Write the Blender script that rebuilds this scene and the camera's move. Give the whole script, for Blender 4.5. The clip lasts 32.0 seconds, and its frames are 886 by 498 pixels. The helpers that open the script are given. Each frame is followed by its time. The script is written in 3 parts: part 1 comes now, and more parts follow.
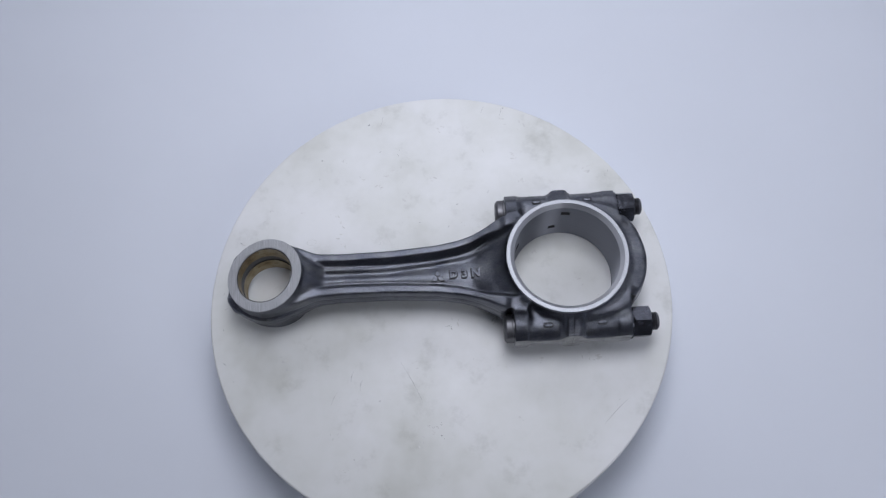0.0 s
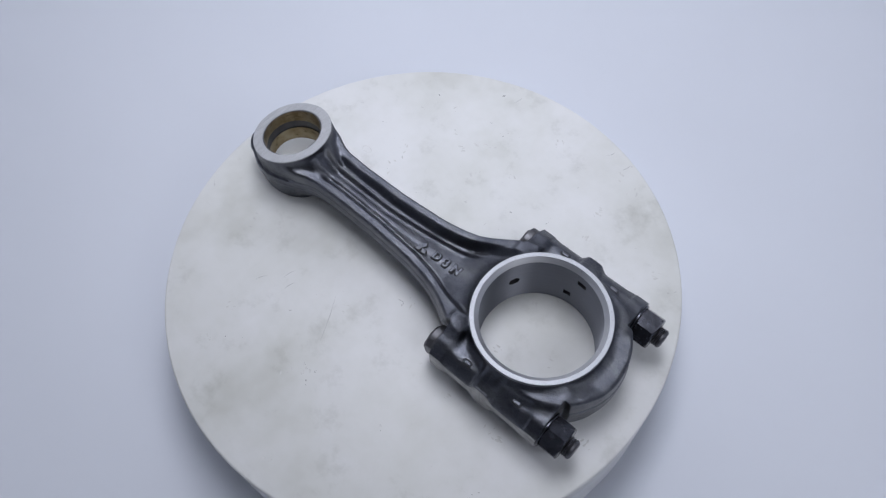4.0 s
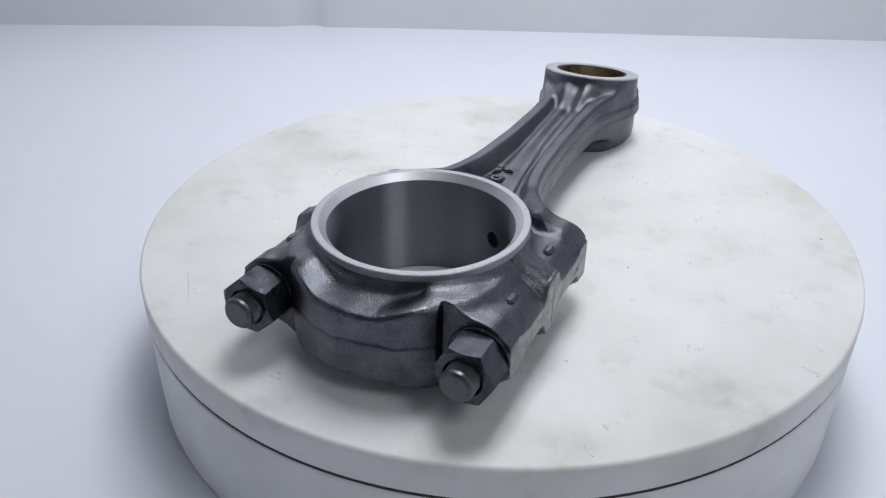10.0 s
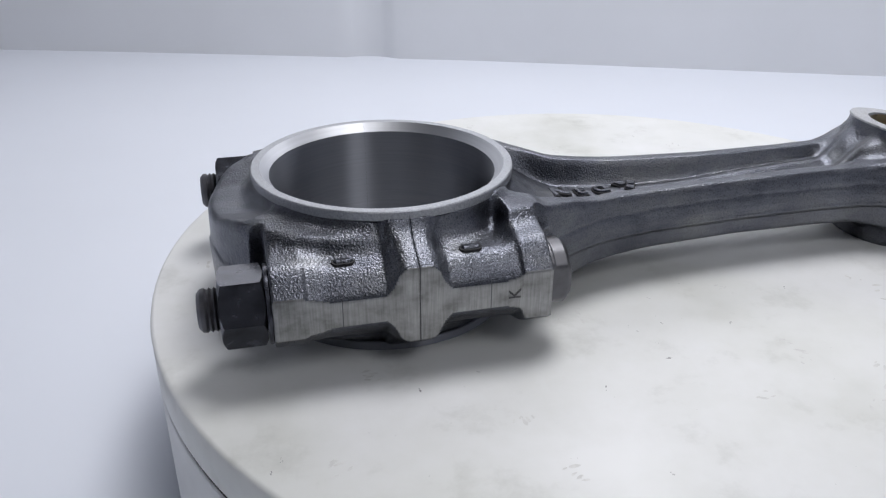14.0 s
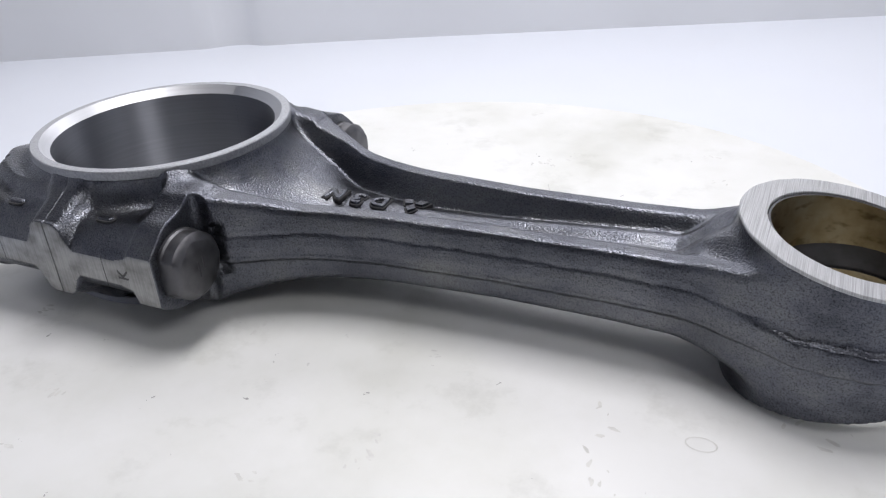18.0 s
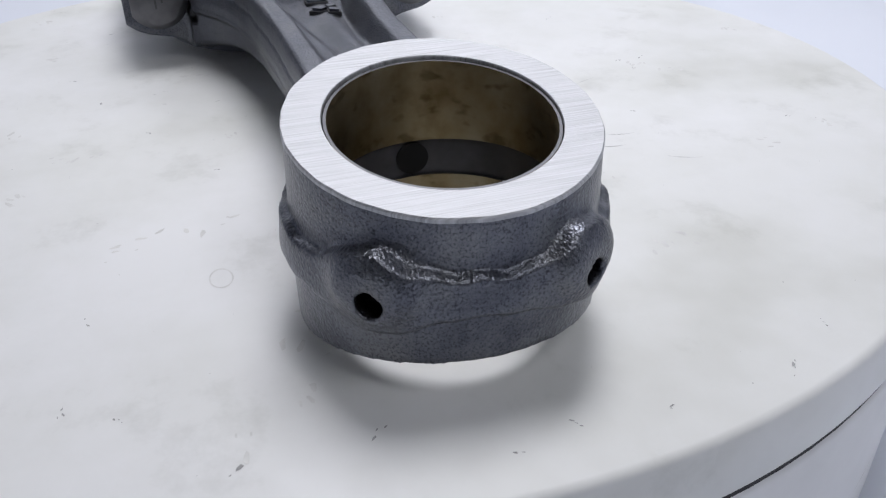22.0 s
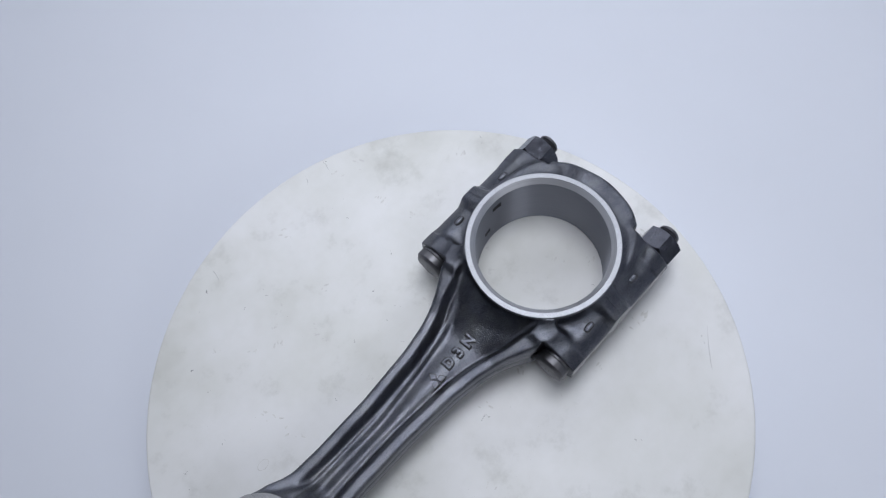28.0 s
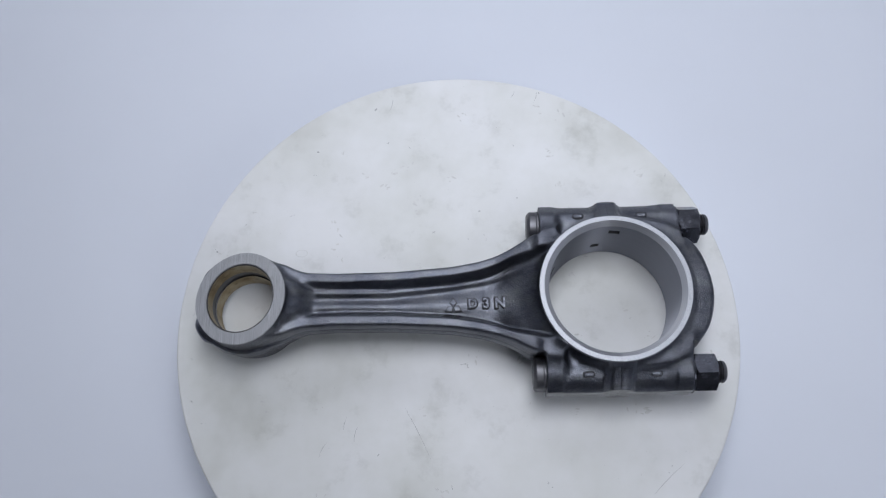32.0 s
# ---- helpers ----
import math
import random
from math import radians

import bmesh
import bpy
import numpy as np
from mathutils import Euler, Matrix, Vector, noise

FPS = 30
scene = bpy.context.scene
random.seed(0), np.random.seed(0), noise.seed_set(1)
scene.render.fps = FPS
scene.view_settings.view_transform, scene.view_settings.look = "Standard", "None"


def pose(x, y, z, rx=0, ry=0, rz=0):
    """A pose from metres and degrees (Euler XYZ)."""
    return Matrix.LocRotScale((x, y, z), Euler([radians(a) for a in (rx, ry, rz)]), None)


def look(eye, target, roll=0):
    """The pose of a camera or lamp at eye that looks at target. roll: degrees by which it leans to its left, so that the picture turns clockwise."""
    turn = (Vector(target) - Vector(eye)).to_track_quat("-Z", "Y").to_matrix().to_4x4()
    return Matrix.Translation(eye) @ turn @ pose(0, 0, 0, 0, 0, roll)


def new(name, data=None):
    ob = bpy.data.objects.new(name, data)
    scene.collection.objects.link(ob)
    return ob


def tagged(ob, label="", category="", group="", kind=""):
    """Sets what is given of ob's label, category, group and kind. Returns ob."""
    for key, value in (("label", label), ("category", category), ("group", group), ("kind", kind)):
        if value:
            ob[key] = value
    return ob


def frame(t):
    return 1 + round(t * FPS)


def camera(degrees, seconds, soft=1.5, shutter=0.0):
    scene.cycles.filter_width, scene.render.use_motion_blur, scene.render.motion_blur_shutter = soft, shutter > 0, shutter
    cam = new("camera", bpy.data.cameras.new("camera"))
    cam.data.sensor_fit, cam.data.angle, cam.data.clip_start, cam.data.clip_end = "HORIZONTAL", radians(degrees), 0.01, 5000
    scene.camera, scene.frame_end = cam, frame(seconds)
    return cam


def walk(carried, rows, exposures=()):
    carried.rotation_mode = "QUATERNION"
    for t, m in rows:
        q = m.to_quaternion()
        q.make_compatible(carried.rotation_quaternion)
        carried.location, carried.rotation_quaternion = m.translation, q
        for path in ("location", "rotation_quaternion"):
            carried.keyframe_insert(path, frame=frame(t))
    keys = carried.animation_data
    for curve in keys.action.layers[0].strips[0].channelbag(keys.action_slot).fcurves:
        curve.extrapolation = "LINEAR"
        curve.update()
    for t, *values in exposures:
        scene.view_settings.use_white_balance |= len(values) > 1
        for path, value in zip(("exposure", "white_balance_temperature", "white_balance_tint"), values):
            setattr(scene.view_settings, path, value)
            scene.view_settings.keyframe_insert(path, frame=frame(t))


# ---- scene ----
# ---- camera ----
TURN = -11.25  # degrees a second, the turntable seen from above

PATH = [
    (0, 0.015, -0.194, 0.5365, 22.91, 2.26, -2.6),
    (0.5, 0.0061, -0.2001, 0.5317, 23.92, 2.86, -6.04),
    (1, 0.0035, -0.21, 0.5199, 25.14, 2.43, -7.12),
    (1.5, 0.0023, -0.2205, 0.4973, 26.21, 1.81, -7.23),
    (2, 0.0001, -0.2307, 0.4789, 27.56, 2.48, -6.73),
    (2.5, -0.0011, -0.2433, 0.4788, 28.54, 1.88, -6.98),
    (3, 0.0016, -0.2409, 0.4743, 28.7, 1.26, -5.95),
    (3.5, 0.0086, -0.2339, 0.4704, 28.16, 1.93, -4.87),
    (5.5, 0.0184, -0.2669, 0.3386, 39.05, 0.59, 0.97),
    (6, 0.0241, -0.301, 0.2883, 46.19, 1.11, 2.11),
    (6.5, 0.023, -0.3396, 0.2367, 51.76, 1.06, 3.02),
    (7, 0.0193, -0.3573, 0.2035, 58.3, 0.49, 2.07),
    (7.5, 0.0102, -0.3471, 0.1849, 59.39, -0.12, 1.48),
    (8, 0.0021, -0.3418, 0.1766, 59.61, -0.2, 1.76),
    (8.5, 0.0002, -0.3388, 0.1766, 59.38, -0.17, 1.99),
    (9, 0.0008, -0.3384, 0.1758, 59.46, 0.15, 2.58),
    (9.5, 0.0007, -0.3378, 0.1819, 58.59, -0.27, 3.54),
    (10, 0.0001, -0.3398, 0.1862, 58.86, -0.28, 4.36),
    (10.5, 0.0005, -0.3432, 0.185, 59.66, 0.29, 4.7),
    (11, -0.001, -0.3435, 0.1838, 60.4, 0.08, 5.16),
    (11.5, 0.0004, -0.3352, 0.1851, 59.95, -0.29, 5.55),
    (12, 0.0014, -0.3358, 0.1888, 60.33, -0.05, 5.74),
    (12.5, -0.0001, -0.3349, 0.1889, 61.03, 0.26, 6.49),
    (13, -0.0002, -0.3313, 0.1844, 62.14, -0.05, 7.51),
    (13.5, -0.0106, -0.3063, 0.1593, 62.79, -0.37, 8.07),
    (15.5, -0.0444, -0.1922, 0.0908, 63.88, 1.26, 9.41),
    (16, -0.0353, -0.1916, 0.0941, 63.58, 1.75, 9),
    (16.5, -0.0229, -0.1853, 0.0918, 63.59, 2.58, 7.53),
    (17, -0.0091, -0.1931, 0.0987, 63.48, 2.56, 5.98),
    (17.5, 0.0079, -0.2014, 0.111, 61.17, 2.72, 3.72),
    (18, 0.023, -0.2142, 0.1292, 60.76, 3.34, 2.62),
    (18.5, 0.0346, -0.2209, 0.1285, 60.76, 2.85, 0.92),
    (19, 0.0415, -0.2217, 0.1219, 60.24, 2.69, 0.11),
    (19.5, 0.0458, -0.225, 0.1013, 61.19, 2.47, 0.39),
    (20, 0.046, -0.2242, 0.1002, 62.01, 2.27, 0.92),
    (20.5, 0.0518, -0.2287, 0.0987, 62.06, 2.34, 2.03),
    (21, 0.0476, -0.2281, 0.0953, 62.02, 1.71, 2.31),
    (21.5, 0.0482, -0.2306, 0.09, 60.76, 1.21, 3.14),
    (22, 0.0467, -0.2292, 0.0872, 58.47, 0.73, 3.95),
    (22.5, 0.0388, -0.2207, 0.1009, 54.75, 1.37, 5.82),
    (23, 0.0298, -0.1990, 0.1005, 50.09, 1.47, 6.60),
    (23.5, 0.0211, -0.1775, 0.0998, 49.13, 3.06, 7.87),
    (24, 0.0118, -0.1362, 0.0935, 44.82, 4.67, 4.72),
    (24.5, 0.0027, -0.0840, 0.1020, 41.20, 5.01, 5.38),
    (25, 0.0080, -0.0522, 0.1575, 35.20, 6.76, 2.05),
    (25.5, 0.0142, -0.0270, 0.2031, 31.05, 5.25, -0.18),
    (27.5, 0.0368, -0.0634, 0.3704, 23.04, 4.59, -2.79),
    (28, 0.027, -0.0908, 0.4289, 21.88, 4.04, -2),
    (28.5, 0.021, -0.114, 0.4611, 21.37, 3.18, -1.52),
    (29, 0.0154, -0.1291, 0.4692, 20.8, 3.48, -0.87),
    (29.5, 0.0122, -0.1232, 0.4634, 20.49, 3.01, -0.81),
    (30, 0.0129, -0.1173, 0.4632, 20.2, 2.86, -0.89),
    (30.5, 0.016, -0.1174, 0.4601, 20.15, 3.29, -1.06),
    (31, 0.0201, -0.1163, 0.4577, 20.01, 3.69, -1.21),
    (31.5, 0.0205, -0.1144, 0.4533, 19.71, 3.37, -0.65),
    (32, 0.0129, -0.1182, 0.4539, 19.75, 2.59, -0.54),
]

cam = camera(57.0, 32.0, soft=1.28)
walk(cam, [(t, pose(x, y, z, rx, ry, rz)) for t, x, y, z, rx, ry, rz in PATH],
     exposures=[(0, -0.32, 5900, 14), (3.5, -0.3, 5900, 14), (6, -0.13, 5940, 12), (9, 0.1, 6180, 12), (13.5, 0.12, 6180, 12), (15.5, 0.52, 6560, 12),
                (17, 0.47, 6480, 13), (18.5, 0.33, 6360, 13), (20, 0.22, 6280, 14), (23, 0.13, 6120, 13), (24.2, 0.19, 6120, 13), (25.5, 0.18, 6280, 13), (27.5, -0.2, 5960, 12), (32, -0.28, 5900, 12)])

# ---- light ----
world = bpy.data.worlds.new("world")
scene.world = world
world.use_nodes = True
world.node_tree.nodes["Background"].inputs[0].default_value = (0.9, 0.93, 1.0, 1)
world.node_tree.nodes["Background"].inputs[1].default_value = 0.4


def lamp(name, x, y, z, sx, sy, watts, colour, target):
    data = bpy.data.lights.new(name, "AREA")
    data.shape, data.size, data.size_y, data.energy, data.color = "RECTANGLE", sx, sy, watts, colour
    ob = new(name, data)
    ob.matrix_world = look((x, y, z), target)
    return ob


lamp("panel_light", 0.07, 0.16, 0.835, 0.44, 0.28, 4.45, (1.0, 0.985, 0.965), (0.13, 0.13, 0))
lamp("softbox_light", -0.02, 0.49, 0.38, 0.9, 0.26, 1.22, (1.0, 0.985, 0.965), (0.03, 0.0, 0.05))
lamp("front_lamp_light", 0.38, -0.5, 0.72, 0.28, 0.28, 1.3, (1.0, 0.985, 0.965), (0.0, 0.0, 0.05))

# ---- materials ----
def material(name, base=(0.5, 0.5, 0.5), rough=0.5, metal=0.0):
    m = bpy.data.materials.new(name)
    m.use_nodes = True
    b = m.node_tree.nodes["Principled BSDF"]
    b.inputs["Base Color"].default_value = (*base, 1)
    b.inputs["Roughness"].default_value = rough
    b.inputs["Metallic"].default_value = metal
    return m, m.node_tree, b


def node(tree, kind, **values):
    n = tree.nodes.new(kind)
    for key, value in values.items():
        n.inputs[key].default_value = value
    return n


def coords(tree, sx=1, sy=1, sz=1):
    c, s = tree.nodes.new("ShaderNodeTexCoord"), tree.nodes.new("ShaderNodeMapping")
    s.inputs["Scale"].default_value = (sx, sy, sz)
    tree.links.new(c.outputs["Object"], s.inputs["Vector"])
    return s.outputs["Vector"]


def noise_tex(tree, vec, scale, detail=3.0, rough=0.55):
    n = node(tree, "ShaderNodeTexNoise", Scale=scale, Detail=detail, Roughness=rough)
    tree.links.new(vec, n.inputs["Vector"])
    return n.outputs["Fac"]


def ramp(tree, fac, stops):
    r = tree.nodes.new("ShaderNodeValToRGB")
    while len(r.color_ramp.elements) < len(stops):
        r.color_ramp.elements.new(0.5)
    for e, (p, c) in zip(r.color_ramp.elements, stops):
        e.position, e.color = p, (*c, 1) if len(c) == 3 else c
    tree.links.new(fac, r.inputs["Fac"])
    return r.outputs["Color"]


def bump(tree, bsdf, fac, strength, distance, chain=None):
    b = node(tree, "ShaderNodeBump", Strength=strength, Distance=distance)
    tree.links.new(fac, b.inputs["Height"])
    if chain:
        tree.links.new(chain, b.inputs["Normal"])
    tree.links.new(b.outputs["Normal"], bsdf.inputs["Normal"])
    return b.outputs["Normal"]


def forged_steel():
    """Shot-blasted forging: a fine pebbled skin with soft gleams."""
    m, t, b = material("forged_steel", (0.27, 0.275, 0.29), 0.4, 1.0)
    v = coords(t)
    big = noise_tex(t, v, 40, 4)
    pits = noise_tex(t, v, 1850, 1.5, 0.5)
    fine = noise_tex(t, v, 4200, 1.0, 0.5)
    c1 = ramp(t, big, [(0.3, (0.109, 0.115, 0.136)), (0.55, (0.134, 0.141, 0.165)), (0.75, (0.164, 0.172, 0.198))])
    c2 = ramp(t, noise_tex(t, v, 2400, 2.0, 0.6), [(0.34, (0.3, 0.3, 0.3)), (0.47, (0.9, 0.9, 0.9)), (0.64, (1.12, 1.12, 1.12))])
    dust = ramp(t, noise_tex(t, coords(t, 0.5, 1, 1), 95, 6, 0.62), [(0.36, (0.62, 0.62, 0.64)), (0.48, (0.98, 0.98, 0.98)), (0.6, (1.2, 1.18, 1.1)), (0.72, (1.42, 1.38, 1.22))])
    for layer, share in ((c2, 0.7), (dust, 0.8)):
        mix = t.nodes.new("ShaderNodeMix")
        mix.data_type, mix.blend_type = "RGBA", "MULTIPLY"
        mix.inputs["Factor"].default_value = share
        t.links.new(c1, mix.inputs["A"])
        t.links.new(layer, mix.inputs["B"])
        c1 = mix.outputs["Result"]
    t.links.new(c1, b.inputs["Base Color"])
    t.links.new(ramp(t, noise_tex(t, v, 90, 3), [(0.3, (0.28,) * 3), (0.7, (0.36,) * 3)]), b.inputs["Roughness"])
    n1 = bump(t, b, pits, 0.64, 0.00034)
    bump(t, b, fine, 0.2, 0.00008, n1)
    return m


def machined_steel(name, sx, sy, sz, base=(0.55, 0.56, 0.58), rough=0.3, strength=0.25, spread=0.25):
    m, t, b = material(name, base, rough, 1.0)
    f = noise_tex(t, coords(t, sx, sy, sz), 1.0, 4)
    t.links.new(ramp(t, f, [(0.25, tuple(c * (1 - spread) for c in base)), (0.7, tuple(min(1, c * (1 + 0.7 * spread)) for c in base))]), b.inputs["Base Color"])
    t.links.new(ramp(t, f, [(0.3, (rough * 0.8,) * 3), (0.7, (rough * 1.35,) * 3)]), b.inputs["Roughness"])
    bump(t, b, f, strength, 0.0002)
    return m


def milled_pad():
    """A milled side pad: cutter lines from top to bottom under patches of dull film."""
    m, t, b = material("milled_steel_pad", (0.36, 0.36, 0.35), 0.42, 1.0)
    lines = noise_tex(t, coords(t, 1900, 300, 110), 1.0, 3)
    film = noise_tex(t, coords(t, 1, 1, 1.4), 130, 5, 0.6)
    c1 = ramp(t, lines, [(0.28, (0.25, 0.252, 0.255)), (0.5, (0.31, 0.312, 0.316)), (0.72, (0.36, 0.362, 0.366))])
    c2 = ramp(t, film, [(0.32, (0.6, 0.6, 0.58)), (0.46, (0.88, 0.88, 0.87)), (0.62, (1.1, 1.1, 1.1))])
    mix = t.nodes.new("ShaderNodeMix")
    mix.data_type, mix.blend_type = "RGBA", "MULTIPLY"
    mix.inputs["Factor"].default_value = 0.85
    t.links.new(c1, mix.inputs["A"])
    t.links.new(c2, mix.inputs["B"])
    t.links.new(mix.outputs["Result"], b.inputs["Base Color"])
    t.links.new(ramp(t, film, [(0.35, (0.52,) * 3), (0.65, (0.36,) * 3)]), b.inputs["Roughness"])
    bump(t, b, lines, 0.22, 0.0002)
    return m


def bored_steel(name, base, rough, along=1.0):
    """A bored wall: fine lines round the axis, which draw reflections out along it."""
    m, t, b = material(name, base, rough, 1.0)
    f = noise_tex(t, coords(t, 30, 30, 1400), 1.0, 3)
    t.links.new(ramp(t, f, [(0.3, tuple(0.94 * c for c in base)), (0.7, tuple(1.06 * c for c in base))]), b.inputs["Base Color"])
    tan = t.nodes.new("ShaderNodeTangent")
    tan.direction_type, tan.axis = "RADIAL", "Z"
    t.links.new(tan.outputs["Tangent"], b.inputs["Tangent"])
    b.inputs["Anisotropic"].default_value = along
    b.inputs["Anisotropic Rotation"].default_value = 0.25
    return m


def bronze():
    """A honed bronze sleeve: smudged with oil, with lines round its axis."""
    m, t, b = material("bronze", (0.5, 0.36, 0.16), 0.36, 1.0)
    v = coords(t)
    f = noise_tex(t, v, 110, 5)
    smudge = noise_tex(t, coords(t, 1, 1, 1.7), 210, 2)
    c1 = ramp(t, f, [(0.3, (0.21, 0.155, 0.08)), (0.5, (0.36, 0.295, 0.18)), (0.7, (0.44, 0.385, 0.265))])
    c2 = ramp(t, smudge, [(0.3, (0.5, 0.47, 0.42)), (0.42, (0.95, 0.95, 0.95)), (0.6, (1.0, 1.0, 1.0))])
    mix = t.nodes.new("ShaderNodeMix")
    mix.data_type, mix.blend_type = "RGBA", "MULTIPLY"
    mix.inputs["Factor"].default_value = 0.85
    t.links.new(c1, mix.inputs["A"])
    t.links.new(c2, mix.inputs["B"])
    t.links.new(mix.outputs["Result"], b.inputs["Base Color"])
    t.links.new(ramp(t, noise_tex(t, v, 70, 4), [(0.35, (0.32,) * 3), (0.7, (0.44,) * 3)]), b.inputs["Roughness"])
    tan = t.nodes.new("ShaderNodeTangent")
    tan.direction_type, tan.axis = "RADIAL", "Z"
    t.links.new(tan.outputs["Tangent"], b.inputs["Tangent"])
    b.inputs["Anisotropic"].default_value = 0.8
    b.inputs["Anisotropic Rotation"].default_value = 0.25
    return m


def black_oxide():
    m, t, b = material("black_oxide_steel", (0.035, 0.035, 0.04), 0.3, 0.8)
    v = coords(t)
    f = noise_tex(t, v, 220, 4)
    t.links.new(ramp(t, f, [(0.3, (0.036, 0.038, 0.048)), (0.7, (0.085, 0.089, 0.108))]), b.inputs["Base Color"])
    t.links.new(ramp(t, f, [(0.3, (0.17,) * 3), (0.7, (0.3,) * 3)]), b.inputs["Roughness"])
    bump(t, b, noise_tex(t, v, 700, 2), 0.2, 0.0001)
    return m


def marble_white():
    m, t, b = material("stained_white_plate", (0.8, 0.8, 0.78), 0.45)
    v = coords(t)
    clouds = noise_tex(t, v, 11, 4, 0.55)
    fine = noise_tex(t, v, 30, 6, 0.65)
    c1 = ramp(t, clouds, [(0.31, (0.62, 0.625, 0.59)), (0.44, (0.735, 0.742, 0.725)), (0.6, (0.795, 0.8, 0.803))])
    c2 = ramp(t, fine, [(0.3, (0.7, 0.7, 0.67)), (0.44, (0.95, 0.95, 0.94)), (0.58, (1, 1, 1))])
    mix = t.nodes.new("ShaderNodeMix")
    mix.data_type, mix.blend_type = "RGBA", "MULTIPLY"
    mix.inputs["Factor"].default_value = 0.62
    t.links.new(c1, mix.inputs["A"])
    t.links.new(c2, mix.inputs["B"])
    t.links.new(mix.outputs["Result"], b.inputs["Base Color"])
    t.links.new(ramp(t, fine, [(0.3, (0.55,) * 3), (0.7, (0.38,) * 3)]), b.inputs["Roughness"])
    bump(t, b, noise_tex(t, v, 160, 4), 0.08, 0.0004)
    return m


def plain(name, base, rough, scale, spread=0.04, bump_size=0.0):
    m, t, b = material(name, base, rough)
    v = coords(t)
    f = noise_tex(t, v, scale, 5)
    t.links.new(ramp(t, f, [(0.3, tuple(c * (1 - spread) for c in base)), (0.7, tuple(min(1, c * (1 + spread)) for c in base))]), b.inputs["Base Color"])
    if bump_size:
        bump(t, b, f, 0.3, bump_size)
    return m


FORGED = forged_steel()
MILLED = milled_pad()
FACED = machined_steel("ground_steel_face", 6500, 60, 60, (0.5, 0.506, 0.522), 0.56, 0.34, 0.5)
BORED = bored_steel("bored_steel", (0.26, 0.27, 0.305), 0.45)
CHAMFER = bored_steel("turned_chamfer_steel", (0.58, 0.59, 0.62), 0.45, 0.5)
RING = machined_steel("turned_steel_ring", 1600, 1600, 1600, (0.36, 0.37, 0.395), 0.48, 0.3, 0.35)
BRONZE = bronze()
OXIDE = black_oxide()
HEAD = machined_steel("grey_bolt_head_steel", 300, 300, 300, (0.14, 0.14, 0.15), 0.42, 0.2)
BOLT = machined_steel("dark_bolt_steel", 300, 300, 300, (0.13, 0.13, 0.142), 0.42, 0.2)
DARK = plain("dark_oil_groove_steel", (0.05, 0.05, 0.055), 0.5, 200)
GROOVE = plain("oil_groove_steel", (0.055, 0.055, 0.064), 0.32, 200, 0.3)
PLATE = marble_white()
DRUM = plain("white_drum_plastic", (0.76, 0.765, 0.775), 0.5, 30, 0.07)
HOLE_SHADE = plain("black_hole_shade", (0.006, 0.006, 0.007), 0.9, 80)
# gap colour, also the painted contour shade round letters, mark and bars
SEAM_AND_SHADE = plain("dark_seam_and_contour_shade", (0.03, 0.03, 0.034), 0.8, 80)
SCUFF = plain("dark_scuff", (0.3, 0.3, 0.3), 0.8, 300, 0.3)
SCRATCH = plain("grey_scratch", (0.36, 0.36, 0.36), 0.7, 300, 0.25)
FAINT = plain("faint_grey_wear", (0.66, 0.66, 0.645), 0.7, 300, 0.12)
SHEET = plain("white_backdrop_sheet", (0.71, 0.74, 0.81), 0.7, 6, 0.015)
# greys for the unseen ceiling and front, set by what the steel reflects
DIM = plain("unseen_dim_ceiling", (0.1, 0.103, 0.11), 0.9, 5, 0.04)
FRONT = plain("unseen_dim_front", (0.2, 0.205, 0.215), 0.9, 5, 0.04)
CLOTH = plain("white_tent_cloth", (0.72, 0.735, 0.77), 0.85, 5, 0.03)


# ---- builders ----
def part(name, bm, mat, parent=None, label=""):
    me = bpy.data.meshes.new(name)
    bm.to_mesh(me)
    bm.free()
    me.materials.append(mat)
    ob = new(name, me)
    ob.parent = parent
    return tagged(ob, label)


def box(bm, x0, x1, y0, y1, z0, z1, bevel=0.0, segments=2):
    r = bmesh.ops.create_cube(bm, size=1.0, matrix=Matrix.Translation(((x0 + x1) / 2, (y0 + y1) / 2, (z0 + z1) / 2)) @ Matrix.Diagonal((x1 - x0, y1 - y0, z1 - z0, 1)))
    if bevel:
        edges = list({e for v in r["verts"] for e in v.link_edges})
        bmesh.ops.bevel(bm, geom=edges, offset=bevel, segments=segments, affect="EDGES", profile=0.5)
    return bm


def lathe(profile, steps=128, a0=0.0, a1=360.0, closed=False, smooth=True, sharp=30.0):
    """A profile of (radius, height) turned round z; a closed profile makes a solid ring, an arc gets end caps."""
    bm = bmesh.new()
    full = abs(a1 - a0) > 359.9
    n = steps if full else steps + 1
    rings = []
    for i in range(n):
        a = radians(a0 + (a1 - a0) * i / steps)
        rings.append([bm.verts.new((r * math.cos(a), r * math.sin(a), z)) for r, z in profile])
    k = len(profile)
    for i in range(steps):
        p, q = rings[i], rings[(i + 1) % n]
        for j in range(k if closed else k - 1):
            bm.faces.new((p[j], q[j], q[(j + 1) % k], p[(j + 1) % k]))
    if closed and not full:
        bm.faces.new(rings[0])
        bm.faces.new(rings[-1][::-1])
    bmesh.ops.remove_doubles(bm, verts=bm.verts, dist=1e-7)
    bmesh.ops.recalc_face_normals(bm, faces=bm.faces)
    for f in bm.faces:
        f.smooth = smooth
    for e in bm.edges:
        if len(e.link_faces) == 2 and e.calc_face_angle(0) > radians(sharp):
            e.smooth = False
    return bm


# ---- setting: a white light tent, its unseen front and top greyed ----
FLOOR_Z, BACK_Y = -0.065, 0.53


